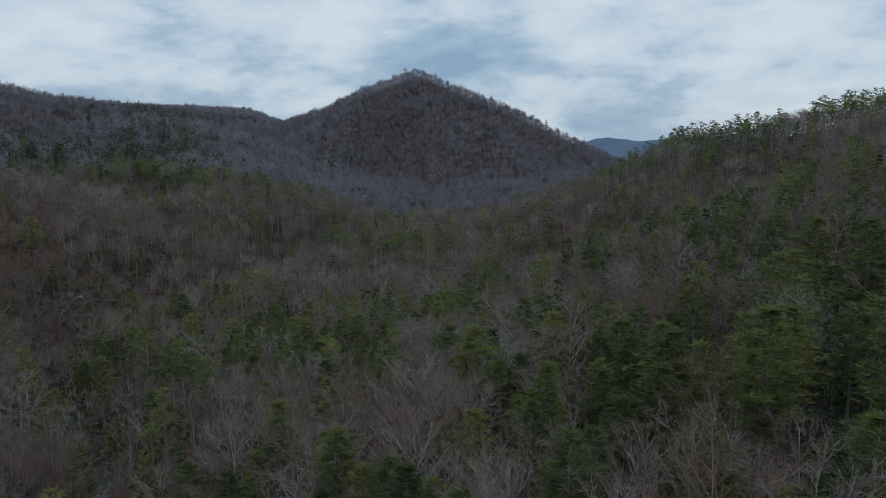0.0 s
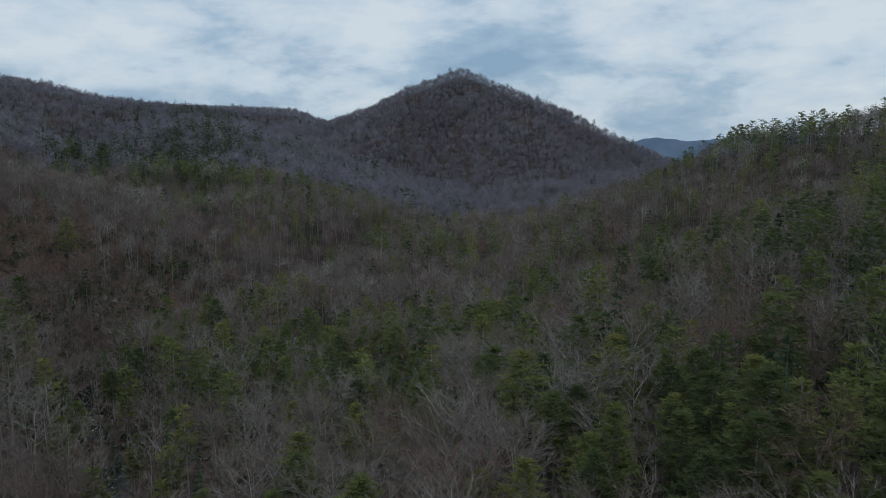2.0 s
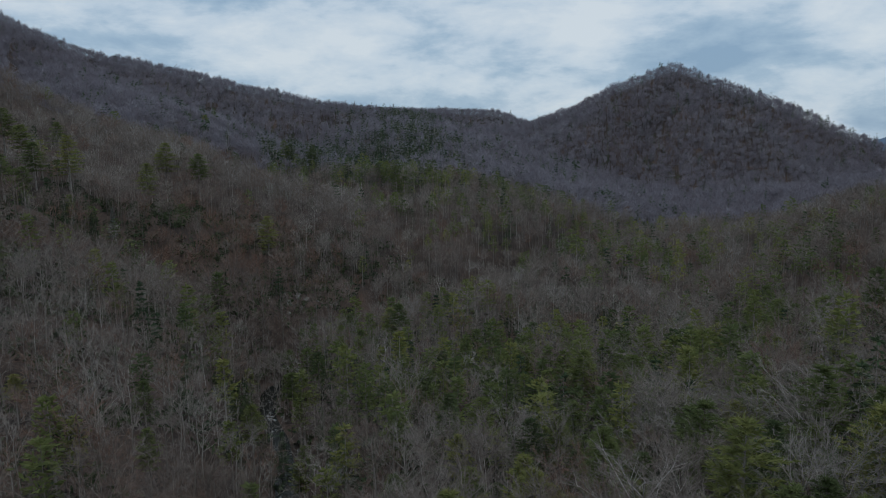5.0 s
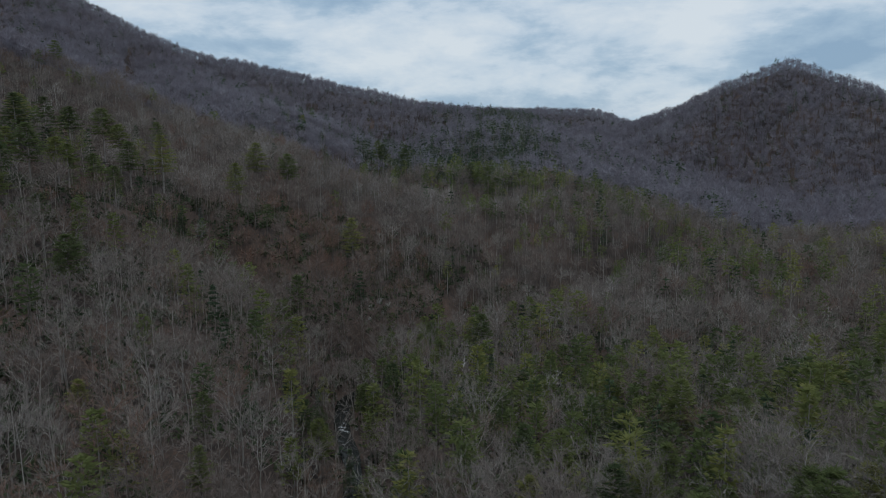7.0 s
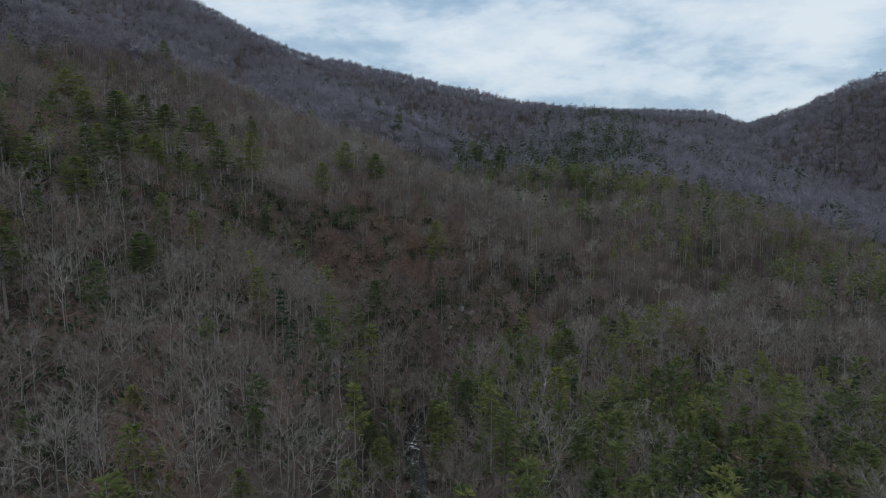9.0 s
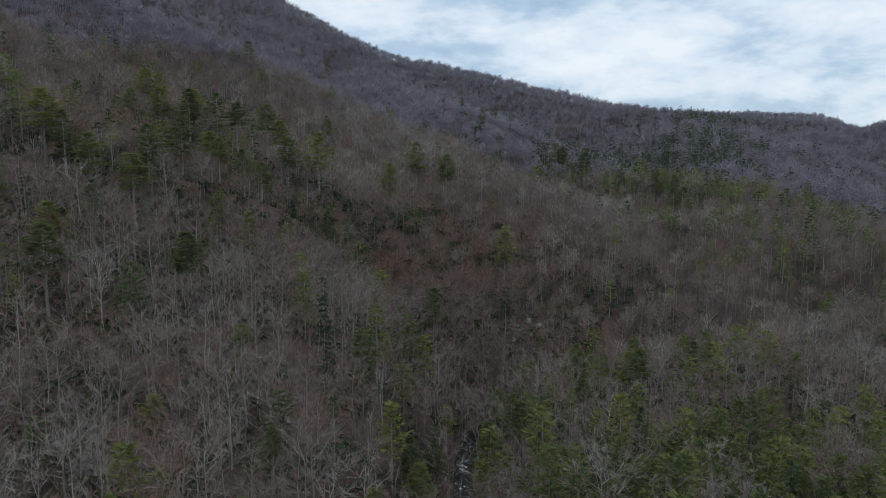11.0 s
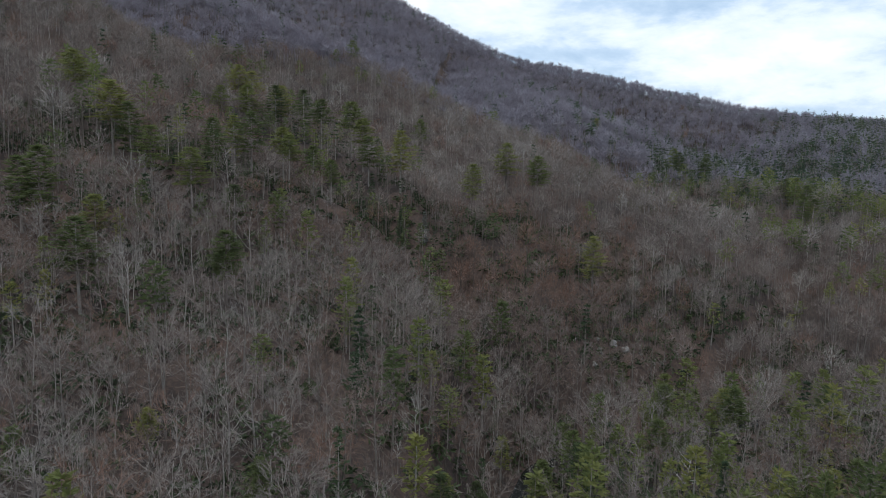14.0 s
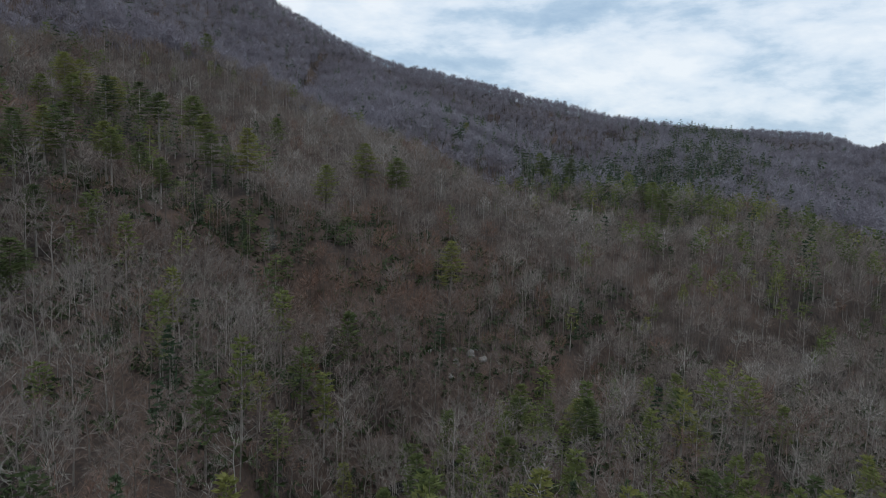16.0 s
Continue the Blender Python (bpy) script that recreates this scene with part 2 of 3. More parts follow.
xs = np.r_[np.linspace(-4900, -1350, 24)[:-1], np.arange(-1350, -420, 14), np.arange(-420, 380, 6), np.arange(380, 900, 20), np.linspace(900, 4900, 24)]
ys = np.r_[np.linspace(-4900, -300, 24)[:-1], np.arange(-300, 0, 15), np.arange(0, 640, 6), np.arange(640, 1900, 14), np.linspace(1900, 4990, 24)]
gv, gf = sheet(xs, ys)
ground = tagged(new("ground", mesh_of("ground", gv, gf, [LITTER], smooth=True)), "steep wooded valley ground covered in brown leaf litter", "ground", kind="structure")


def far_ridge(name, base_y, pts, label):
    """A distant wooded range: a long hump with a worn crest."""
    xs2 = np.linspace(pts[0][0], pts[-1][0], 160)
    top = np.interp(xs2, [p[0] for p in pts], [p[1] for p in pts]) + 5 * hills(xs2, xs2 * 0 + base_y, 60) + 3 * hills(xs2, xs2 * 0, 17)
    rows = []
    for k in range(7):
        f = k / 6
        rows.append(np.stack([xs2, np.full_like(xs2, base_y - 420 * (1 - f)) + 30 * hills(xs2, xs2 * 0 + k * 40, 120), -430 + (top + 430) * f ** 0.8 + UP], -1))
    n = len(xs2)
    v = np.concatenate(rows)
    j, i = np.meshgrid(np.arange(6), np.arange(n - 1), indexing="ij")
    a = (j * n + i).ravel()
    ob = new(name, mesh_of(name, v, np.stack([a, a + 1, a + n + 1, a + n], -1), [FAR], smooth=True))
    return tagged(ob, label, "mountain range", kind="structure")


far_ridge("backdrop", 4560, [(-900, -130), (300, -95), (700, -75), (860, -62), (960, -38), (1020, -28), (1100, -40), (1220, -52), (1400, -40), (1560, -28), (1900, -20), (2600, -20)], "far mountain range under cloud, haze-blue in its colour")


# ---- trees ----
class Soup:
    """Triangles gathered for one part."""

    def __init__(self):
        self.v, self.t, self.n = [], [], 0

    def put(self, verts, tris):
        self.v.append(np.asarray(verts, float))
        self.t.append(np.asarray(tris) + self.n)
        self.n += len(verts)

    def done(self):
        return (np.concatenate(self.v), np.concatenate(self.t)) if self.v else (np.zeros((0, 3)), np.zeros((0, 3), int))


def frame_of(d):
    d = d / np.linalg.norm(d)
    a = np.cross(d, (0.31, 0.87, 0.38))
    a /= np.linalg.norm(a)
    return d, a, np.cross(d, a)


def tube(soup, pts, radii, sides):
    """A tapered limb through the points."""
    pts = np.asarray(pts, float)
    rings = []
    for k, p in enumerate(pts):
        d = pts[min(k + 1, len(pts) - 1)] - pts[max(k - 1, 0)]
        _, a, b = frame_of(d)
        ang = np.arange(sides) * 2 * math.pi / sides
        rings.append(p + radii[k] * (np.cos(ang)[:, None] * a + np.sin(ang)[:, None] * b))
    tris = []
    for k in range(len(pts) - 1):
        for s in range(sides):
            a, b = k * sides + s, k * sides + (s + 1) % sides
            tris += [(a, b, b + sides), (a, b + sides, a + sides)]
    soup.put(np.concatenate(rings), tris)


def spike(soup, p, q, r):
    """A twig: a slim three-sided spike."""
    d, a, b = frame_of(q - p)
    soup.put([p + a * r, p - a * r * 0.5 + b * r * 0.87, p - a * r * 0.5 - b * r * 0.87, q], [(0, 1, 3), (1, 2, 3), (2, 0, 3)])


def sliver(soup, p, q, r, rng, face=None):
    """A twig or a spray of twigs as a slim blade; face: the way its broad side looks."""
    d, a, b = frame_of(q - p)
    if face is None:
        w = rng.uniform(0, 6.28)
        c = (a * math.cos(w) + b * math.sin(w)) * r
    else:
        c = np.cross(d, face + rng.normal(0, 0.3, 3))
        c *= r / max(np.linalg.norm(c), 1e-6)
    soup.put([p - c, p + c, q], [(0, 1, 2)])


def twig_dome(crown, rng, high, top, count, half_width, length, spread):
    """The rounded, lobed outline of a leafless crown: sprays of twigs all over it, pointing outward and up."""
    mid = np.array([top[0], top[1], high * 0.60])
    size = np.array([0.25 * spread, 0.25 * spread, 0.37]) * high
    lobes = rng.normal(0, 1, (6, 3))
    lobes[:, 2] = np.abs(lobes[:, 2])
    lobes /= np.linalg.norm(lobes, axis=1)[:, None]
    for _ in range(count):
        u = rng.normal(0, 1, 3)
        u[2] = abs(u[2]) * 0.95 - rng.uniform(0, 0.65)
        u /= np.linalg.norm(u)
        r = (0.70 + 0.30 * max(lobes @ u) ** 4) * rng.uniform(0.70, 1.06)
        tip = mid + u * size * r
        d = u + np.array([0, 0, 0.55]) + rng.normal(0, 0.38, 3)
        ln = length * rng.uniform(0.6, 1.3)
        sliver(crown, tip - d / np.linalg.norm(d) * ln, tip, half_width * rng.uniform(0.7, 1.3), rng, u + np.array([0, 0, 0.55]))
    for _ in range(6 + count // 20):     # young stems that crowd round the trunk
        foot = np.array([*rng.uniform(-0.19, 0.19, 2) * high, 0.0])
        sliver(crown, foot, foot + np.array([*rng.normal(0, 0.04, 2), rng.uniform(0.35, 0.62)]) * high, half_width * 0.6, rng)


def bare_tree(rng, high, limbs, twigs, fine, spread):
    """A leafless broadleaf tree: trunk, rising limbs, branches and sprays of twigs. fine: 3 near, 2 and 1 middle, 0 far; twigs: sprays on a limb, or on the whole crown of a far tree."""
    wood, crown, limb = Soup(), Soup(), Soup()
    lean = rng.normal(0, 0.035, 2)
    zs = np.linspace(-0.6, high * 0.80, (2, 2, 4, 6)[fine])
    bend = rng.uniform(0, 6, 2)
    trunk = np.stack([lean[0] * zs + 0.2 * np.sin(zs * 0.4 + bend[0]), lean[1] * zs + 0.2 * np.sin(zs * 0.33 + bend[1]), zs], -1)
    r0 = high * 0.0078 * rng.uniform(0.8, 1.35)
    tube(wood, trunk, r0 * np.linspace(1.15, 0.25, len(zs)), (3, 3, 4, 6)[fine])
    if fine < 2:
        twig_dome(crown, rng, high, trunk[-1], twigs, (0.26, 0.085)[fine], high * (0.17, 0.12)[fine], spread)
    for n in range(limbs):
        f = 0.40 + 0.58 * (n + rng.uniform(0, 0.8)) / limbs
        z0 = high * 0.80 * f
        p0 = np.array([np.interp(z0, zs, trunk[:, 0]), np.interp(z0, zs, trunk[:, 1]), z0])
        az = n * 2.4 + rng.uniform(-0.5, 0.5)
        tilt = min(rng.uniform(0.65, 1.05) * (1.3 - 0.6 * f) * spread, 1.25)
        reach = min((high * 0.95 - z0) * rng.uniform(0.75, 1.0) / max(math.cos(tilt), 0.45), high * 0.40)
        d0 = np.array([math.cos(az) * math.sin(tilt), math.sin(az) * math.sin(tilt), math.cos(tilt)])
        d1 = d0 + np.array([0, 0, 0.30]) + rng.normal(0, 0.15, 3)
        d1 /= np.linalg.norm(d1)
        p1 = p0 + d0 * reach * 0.5
        p2 = p1 + d1 * reach * 0.5
        rl = r0 * (0.62 - 0.28 * f)
        if fine == 3:
            tube(limb, [p0, p1, p2], [rl, rl * 0.65, rl * 0.2], 4)
        elif fine == 2:
            spike(wood, p0, p1, rl)
            spike(wood, p1, p2, rl * 0.6)
        elif fine == 1:
            spike(wood, p0, p2, rl)
        if fine < 2:
            continue
        for k in range(twigs):
            g = 1 - rng.uniform(0, 0.82) ** 1.2
            b = p0 + (p1 - p0) * g * 2 if g < 0.5 else p1 + (p2 - p1) * (g - 0.5) * 2
            dd = d1 * 0.75 + rng.normal(0, 0.52, 3)
            dd[2] = abs(dd[2]) * 0.75 + 0.10
            dd /= np.linalg.norm(dd)
            ln = high * rng.uniform(0.08, 0.17)
            e = b + dd * ln
            if fine == 3:
                spike(limb, b, e, rl * 0.20 + 0.012)
            else:
                sliver(crown, b, e, 0.048, rng)
            for h in range(7 if fine == 2 else 11):
                c = b + (e - b) * rng.uniform(0.15, 1.0)
                d2 = dd * 0.9 + rng.normal(0, 0.45, 3) + np.array([0, 0, 0.2])
                sliver(crown, c, c + d2 / np.linalg.norm(d2) * high * rng.uniform(0.045, 0.10) * (1.25 if fine == 2 else 1.1), 0.042 if fine == 2 else 0.023, rng, np.array([dd[0], dd[1], 0.9]))
    return (wood.done(), crown.done(), limb.done()) if fine == 3 else (wood.done(), crown.done())


def tuft(soup, c, size, blades, rng, droop=0.0, flat=0.45, slim=1.0, along=None):
    """A clump of needles: small leaf-shaped blades fanning out from the shoot, or swept along a bough."""
    for _ in range(blades):
        d = rng.normal(0, 1, 3)
        if along is not None:
            d = d * 0.8 + along * 0.75
        d[2] = d[2] * flat + 0.15 - droop
        d /= np.linalg.norm(d)
        _, a, b = frame_of(d)
        w = rng.uniform(0, 6.28)
        s = (a * math.cos(w) + b * math.sin(w)) * size * rng.uniform(0.15, 0.27) * slim
        m = c + d * size * 0.45
        if slim < 0.5:
            soup.put([c + s, c - s, c + d * size * rng.uniform(0.7, 1.2)], [(0, 1, 2)])
            continue
        soup.put([c - d * size * 0.1, m + s, c + d * size * rng.uniform(0.8, 1.15), m - s], [(0, 1, 2), (0, 2, 3)])


def pine_tree(rng, high, whorls, blades, fine, width, bare, cone):
    """A conifer: straight trunk, whorls of level boughs with needle clumps. cone: 1 pointed like a hemlock, 0 open like a pine."""
    wood, crown, limb = Soup(), Soup(), Soup()
    r0 = high * 0.012
    tube(wood, [(0, 0, -0.6), (0.1, 0, high * 0.5), (0.05, 0.1, high * 0.97)], [r0 * 1.15, r0 * 0.7, 0.03], (3, 3, 4, 6)[fine])
    for n in range(whorls):
        f = (n + 0.5) / whorls
        z = high * (bare + (0.985 - bare) * f)
        prof = (1 - f) ** 0.80 if cone else (1 - f) ** 0.55 * (0.50 + 0.50 * min(1.0, f * 2.2 + 0.1))
        reach = high * width * max(prof, 0.07) * rng.uniform(0.78, 1.15)
        count = (3, 4, 4, 5)[fine]
        for k in range(count):
            az = k * 2 * math.pi / count + n * 1.1 + rng.uniform(-0.4, 0.4)
            ln = reach * rng.uniform(0.55, 1.15)
            rise = -0.20 * (1 - f) + 0.12 + (0.30 * f if not cone else -0.12)
            d = np.array([math.cos(az), math.sin(az), rise])
            p = np.array([0.07, 0.05, z + rng.normal(0, 0.022) * high * (1 - f)])
            if rng.uniform() < (0.14 if cone else 0.12):
                continue
            q = p + d * ln
            if fine >= 2:
                if fine == 3:
                    spike(limb, p, q, 0.05)
                m = max(2, int(ln / (0.75 if fine == 3 else 1.2)))
                for s in range(m):
                    g = 0.25 + 0.75 * (s + rng.uniform(0.2, 0.8)) / m
                    size = (1.05 if cone else 1.25) * (1.0 if fine == 3 else 1.4) * (0.65 + 0.6 * (1 - g))
                    side = np.array([-d[1], d[0], 0]) * rng.normal(0, 0.16 if cone else 0.22) * ln
                    tuft(crown, p + (q - p) * g + side, size, blades, rng, 0.12 if cone else -0.10, 0.30 if cone else 0.20, 0.44 if fine == 3 else 0.75, None if cone else d * np.array([1, 1, 0.4]))
            elif fine == 1:
                m = max(1, int(ln / 1.5))
                for s in range(m):
                    g = 0.4 + 0.6 * (s + 0.6) / m
                    tuft(crown, p + (q - p) * g, 1.6, blades, rng, 0.1 if cone else -0.1, 0.35, 0.8)
            else:
                tuft(crown, p + (q - p) * 0.55, max(ln * 0.95, 1.3), blades, rng, 0.05, 0.5)
    if not cone and fine >= 2:
        for n in range(10):
            az, z = rng.uniform(0, 6.28), high * rng.uniform(bare * 0.55, bare)
            p = np.array([0.07, 0.03, z])
            spike(limb if fine == 3 else wood, p, p + np.array([math.cos(az), math.sin(az), -0.15]) * high * rng.uniform(0.05, 0.14), 0.035)
    tuft(crown, np.array([0.05, 0.1, high * 0.955]), high * 0.05, blades + 2, rng, -0.8, 1.0)
    return (wood.done(), crown.done(), limb.done()) if fine == 3 else (wood.done(), crown.done())


def shrub(rng, size, blades):
    crown = Soup()
    for _ in range(12):
        c = rng.normal(0, 0.45, 3) * size
        c[2] = abs(c[2]) * 0.8 + 0.3
        tuft(crown, c, size * 0.42, blades, rng, 0.0, 0.8)
    return (np.zeros((0, 3)), np.zeros((0, 3), int)), crown.done()


rng = np.random.RandomState(11)
BARE = [[bare_tree(rng, 20.0, lim, tw, fine, rng.uniform(0.9, 1.25)) for _ in range(cnt)] for fine, lim, tw, cnt in ((0, 0, 46, 16), (1, 6, 150, 16), (2, 9, 6, 12), (3, 12, 10, 12))]
PINE = [[pine_tree(rng, 21.0, wh, bl, fine, rng.uniform(0.20, 0.28), rng.uniform(0.30, 0.54), 0) for _ in range(cnt)] for fine, wh, bl, cnt in ((0, 7, 2, 8), (1, 9, 3, 8), (2, 13, 3, 8), (3, 16, 12, 9))]
CONE = [[pine_tree(rng, 19.0, wh, bl, fine, rng.uniform(0.21, 0.25), 0.07, 1) for _ in range(cnt)] for fine, wh, bl, cnt in ((0, 7, 2, 4), (1, 10, 3, 5), (2, 13, 3, 5), (3, 17, 16, 4))]
SAPLING = [bare_tree(rng, 7.0, 4, 26, 1, 0.9) for _ in range(8)]
SHRUB_FORM = [shrub(rng, 3.4, 3) for _ in range(6)]


def mesh_pair(kind, wood, crown, limb, bark, leaf):
    return (mesh_of(kind + "_trunk", *wood, mats=[bark]), mesh_of(kind + "_crown", *crown, mats=[leaf]), mesh_of(kind + "_branches", *limb, mats=[bark]))


def single_tree(name, pair, x, y, scale, turn, label, group):
    ob = new(name)
    ob.matrix_basis = Matrix.LocRotScale((x, y, float(ground_height(x, y))), Euler((0, 0, turn)), (scale[0], scale[0], scale[1]))
    for part_name, me in zip(("trunk", "crown", "branchwork"), pair):
        p = new(part_name, me)
        p.parent = ob
        if part_name != "trunk":
            tagged(p, kind="stuff")
    return tagged(ob, label, "tree", group)


BARE_MESH = [mesh_pair("bare_tree", *form, BARK, TWIG) for form in BARE[3]]
PINE_MESH = [mesh_pair("pine_tree", *form, PINE_BARK, NEEDLE) for form in PINE[3]]
CONE_MESH = [mesh_pair("hemlock_tree", *form, PINE_BARK, HEMLOCK) for form in CONE[3]]
RUST_MESH = mesh_pair("rust_tree", *BARE[3][3], BARK, RUST)
FROST_MESH = mesh_pair("silver_tree", *CONE[3][1], PINE_BARK, FROST)


DEAD_FORM = bare_tree(rng, 20.0, 11, 4, 3, 1.2)
DEAD_MESH = [mesh_of("dead_tree_" + nm, *DEAD_FORM[k], mats=[SNAG]) for nm, k in (("trunk", 0), ("branches", 2))]


def evergreen_share(x, y):
    """How many of the trees are evergreen: pine flats on the valley floor and benches, clumps on the crests."""
    def blob(cx, cy, rx, ry):
        return np.exp(-((x - cx) / rx) ** 2 - ((y - cy) / ry) ** 2)
    s = 0.05 + 0.50 * blob(-60, 260, 80, 75) + 0.36 * blob(20, 165, 110, 90) + 0.35 * blob(120, 320, 110, 160) + 1.3 * blob(265, 550, 100, 50) + 1.5 * blob(58, 78, 36, 38) + 1.2 * blob(315, 512, 60, 42) + 0.15 * blob(-240, 195, 45, 35)
    s = s + 0.60 * blob(-300, 290, 42, 24) + 0.7 * blob(-260, 280, 26, 20) + 0.15 * blob(-330, 190, 45, 30) + 0.6 * blob(-230, 590, 110, 50) + 1.0 * blob(-340, 690, 80, 55) + 1.0 * blob(-425, 1090, 70, 60) + 0.35 * blob(170, 1370, 110, 40) + 0.35 * blob(-320, 900, 90, 60) + 0.3 * blob(-60, 480, 80, 60)
    s = s + 0.12 * blob(-225, 215, 30, 40) + 0.20 * blob(-380, 800, 100, 60)
    s = s + 0.36 * blob(-420, 820, 220, 140) + 0.2 * blob(-260, 600, 120, 120)
    patch = 0.5 + 0.5 * hills(x + 400, y, 60) + 0.5 * hills(x, y + 900, 23)
    west = blob(-210, 150, 80, 80)
    return np.clip(s * (0.35 + 1.1 * patch) - 0.10 * west, 0.012, 0.9)


# single trees that stand out: x, y, height
CREST_PINES = [(-381, 274, 22), (-376, 279, 21), (-361, 257, 19), (-350, 266, 22), (-339, 275, 24), (-337, 289, 23), (-345, 281, 22), (-321, 290, 22), (-312, 301, 24), (-300, 300, 22), (-281, 308, 25), (-290, 297, 20),
               (-316, 184, 22), (-271, 186, 24), (-265, 190, 20), (-253, 193, 20), (-242, 202, 22), (-240, 159, 25), (-246, 155, 20), (-272, 228, 20), (-266, 232, 22), (-271, 247, 21), (-262, 245, 18), (-256, 252, 17),
               (-250, 256, 15), (-252, 326, 21), (-272, 364, 23), (-253, 366, 23), (-195, 340, 22), (-196, 195, 20), (-204, 161, 22), (-232, 212, 18), (-258, 215, 19), (-226, 170, 18), (-491, 407, 20), (-355, 372, 20),
               (-348, 607, 22), (-326, 617, 22), (-338, 600, 22), (-315, 598, 22), (-366, 701, 23), (-231, 565, 22), (-222, 560, 20), (-199, 523, 23), (-208, 530, 21), (-240, 570, 20), (-459, 645, 22)]
FLOOR_PINES = [(41, 88, 26), (47, 95, 23), (52, 80, 23), (49, 72, 21), (60, 88, 24), (77, 129, 26), (81, 155, 24), (70, 142, 22), (92, 140, 24), (13, 251, 18), (19, 164, 22), (26, 158, 19), (6, 132, 24),
               (-134, 231, 13), (-105, 155, 13), (-130, 297, 19), (-138, 303, 17), (-145, 319, 21), (-111, 301, 24), (-118, 308, 20), (-113, 271, 19), (-126, 214, 16), (-131, 219, 12), (-117, 208, 20), (-120, 171, 14), (-127, 246, 18),
               (-108, 345, 21), (-148, 161, 13), (-52, 191, 22), (-46, 197, 20), (-39, 221, 19), (-27, 227, 24), (-14, 218, 22), (-24, 191, 18), (-33, 212, 19), (-70, 205, 17), (174, 535, 24), (143, 590, 22)]
HEMLOCKS = [(-91, 264, 19), (-101, 242, 15), (-111, 244, 14), (-104, 224, 14), (-110, 212, 14), (-116, 200, 12), (-103, 293, 12), (-84, 284, 11), (-82, 321, 15), (-70, 318, 12), (-276, 290, 20), (-268, 280, 20), (-262, 288, 18), (-270, 272, 20), (-255, 284, 18), (-248, 286, 15), (-280, 281, 20), (-261, 274, 18), (-252, 276, 16), (-241, 281, 15)]
RUST_TREES = [(-300, 318, 12), (-140, 515, 13), (-176, 262, 11), (-60, 700, 14)]
SILVER_TREE, DEAD_TREE = (-247, 297, 14), (-105, 271, 18)
SPECIAL = CREST_PINES + FLOOR_PINES + HEMLOCKS + RUST_TREES + [SILVER_TREE, DEAD_TREE]

FLIGHT_TRACK = [(2, 0), (-15, 135)]      # ground track of the flight; tree detail falls with distance from it


def in_front(x, y):
    """The wedge of ground that the camera's view sweeps along the flight."""
    return (x < 0.68 * y + 28) & (y > np.clip(56 - 0.5 * x, 56, 112))


rng = np.random.RandomState(23)


def scatter(x0, x1, y0, y1, cell):
    gx, gy = np.meshgrid(np.arange(x0, x1, cell), np.arange(y0, y1, cell))
    n = gx.size
    return gx.ravel() + rng.uniform(-0.42, 0.42, n) * cell, gy.ravel() + rng.uniform(-0.42, 0.42, n) * cell


def far_from_special(x, y):
    keep = np.ones(len(x), bool)
    for sx, sy, _ in SPECIAL:
        keep &= np.hypot(x - sx, y - sy) > 5.8
    return keep


def in_sight(x, y):
    """Places in sight of one point of the flight; hidden slopes are wooded thinly."""
    top, free = ground_height(x, y) + 16, np.ones(len(x), bool)
    for f in np.linspace(0.3, 0.97, 22):
        free &= UP + (top - UP) * f > ground_height(-8 + (x + 8) * f, 70 + (y - 70) * f) - 2
    return free


def plan(x0, x1, y0, y1, cell, d0, d1):
    x, y = scatter(x0, x1, y0, y1, cell)
    d = line_distance(x, y, FLIGHT_TRACK)[0]
    keep = (d >= d0) & (d < d1) & (line_distance(x, y, CREEK)[0] > 3.4) & far_from_special(x, y)
    keep &= rng.uniform(0, 1, len(x)) < 0.93 + 0.12 * hills(x, y, 30)
    x, y = x[keep], y[keep]
    if d0 > 400:
        seen = in_sight(x, y) | (rng.uniform(0, 1, len(x)) < 0.03)
        x, y = x[seen], y[seen]
    return x, y, rng.uniform(0, 1, len(x)) < evergreen_share(x, y)


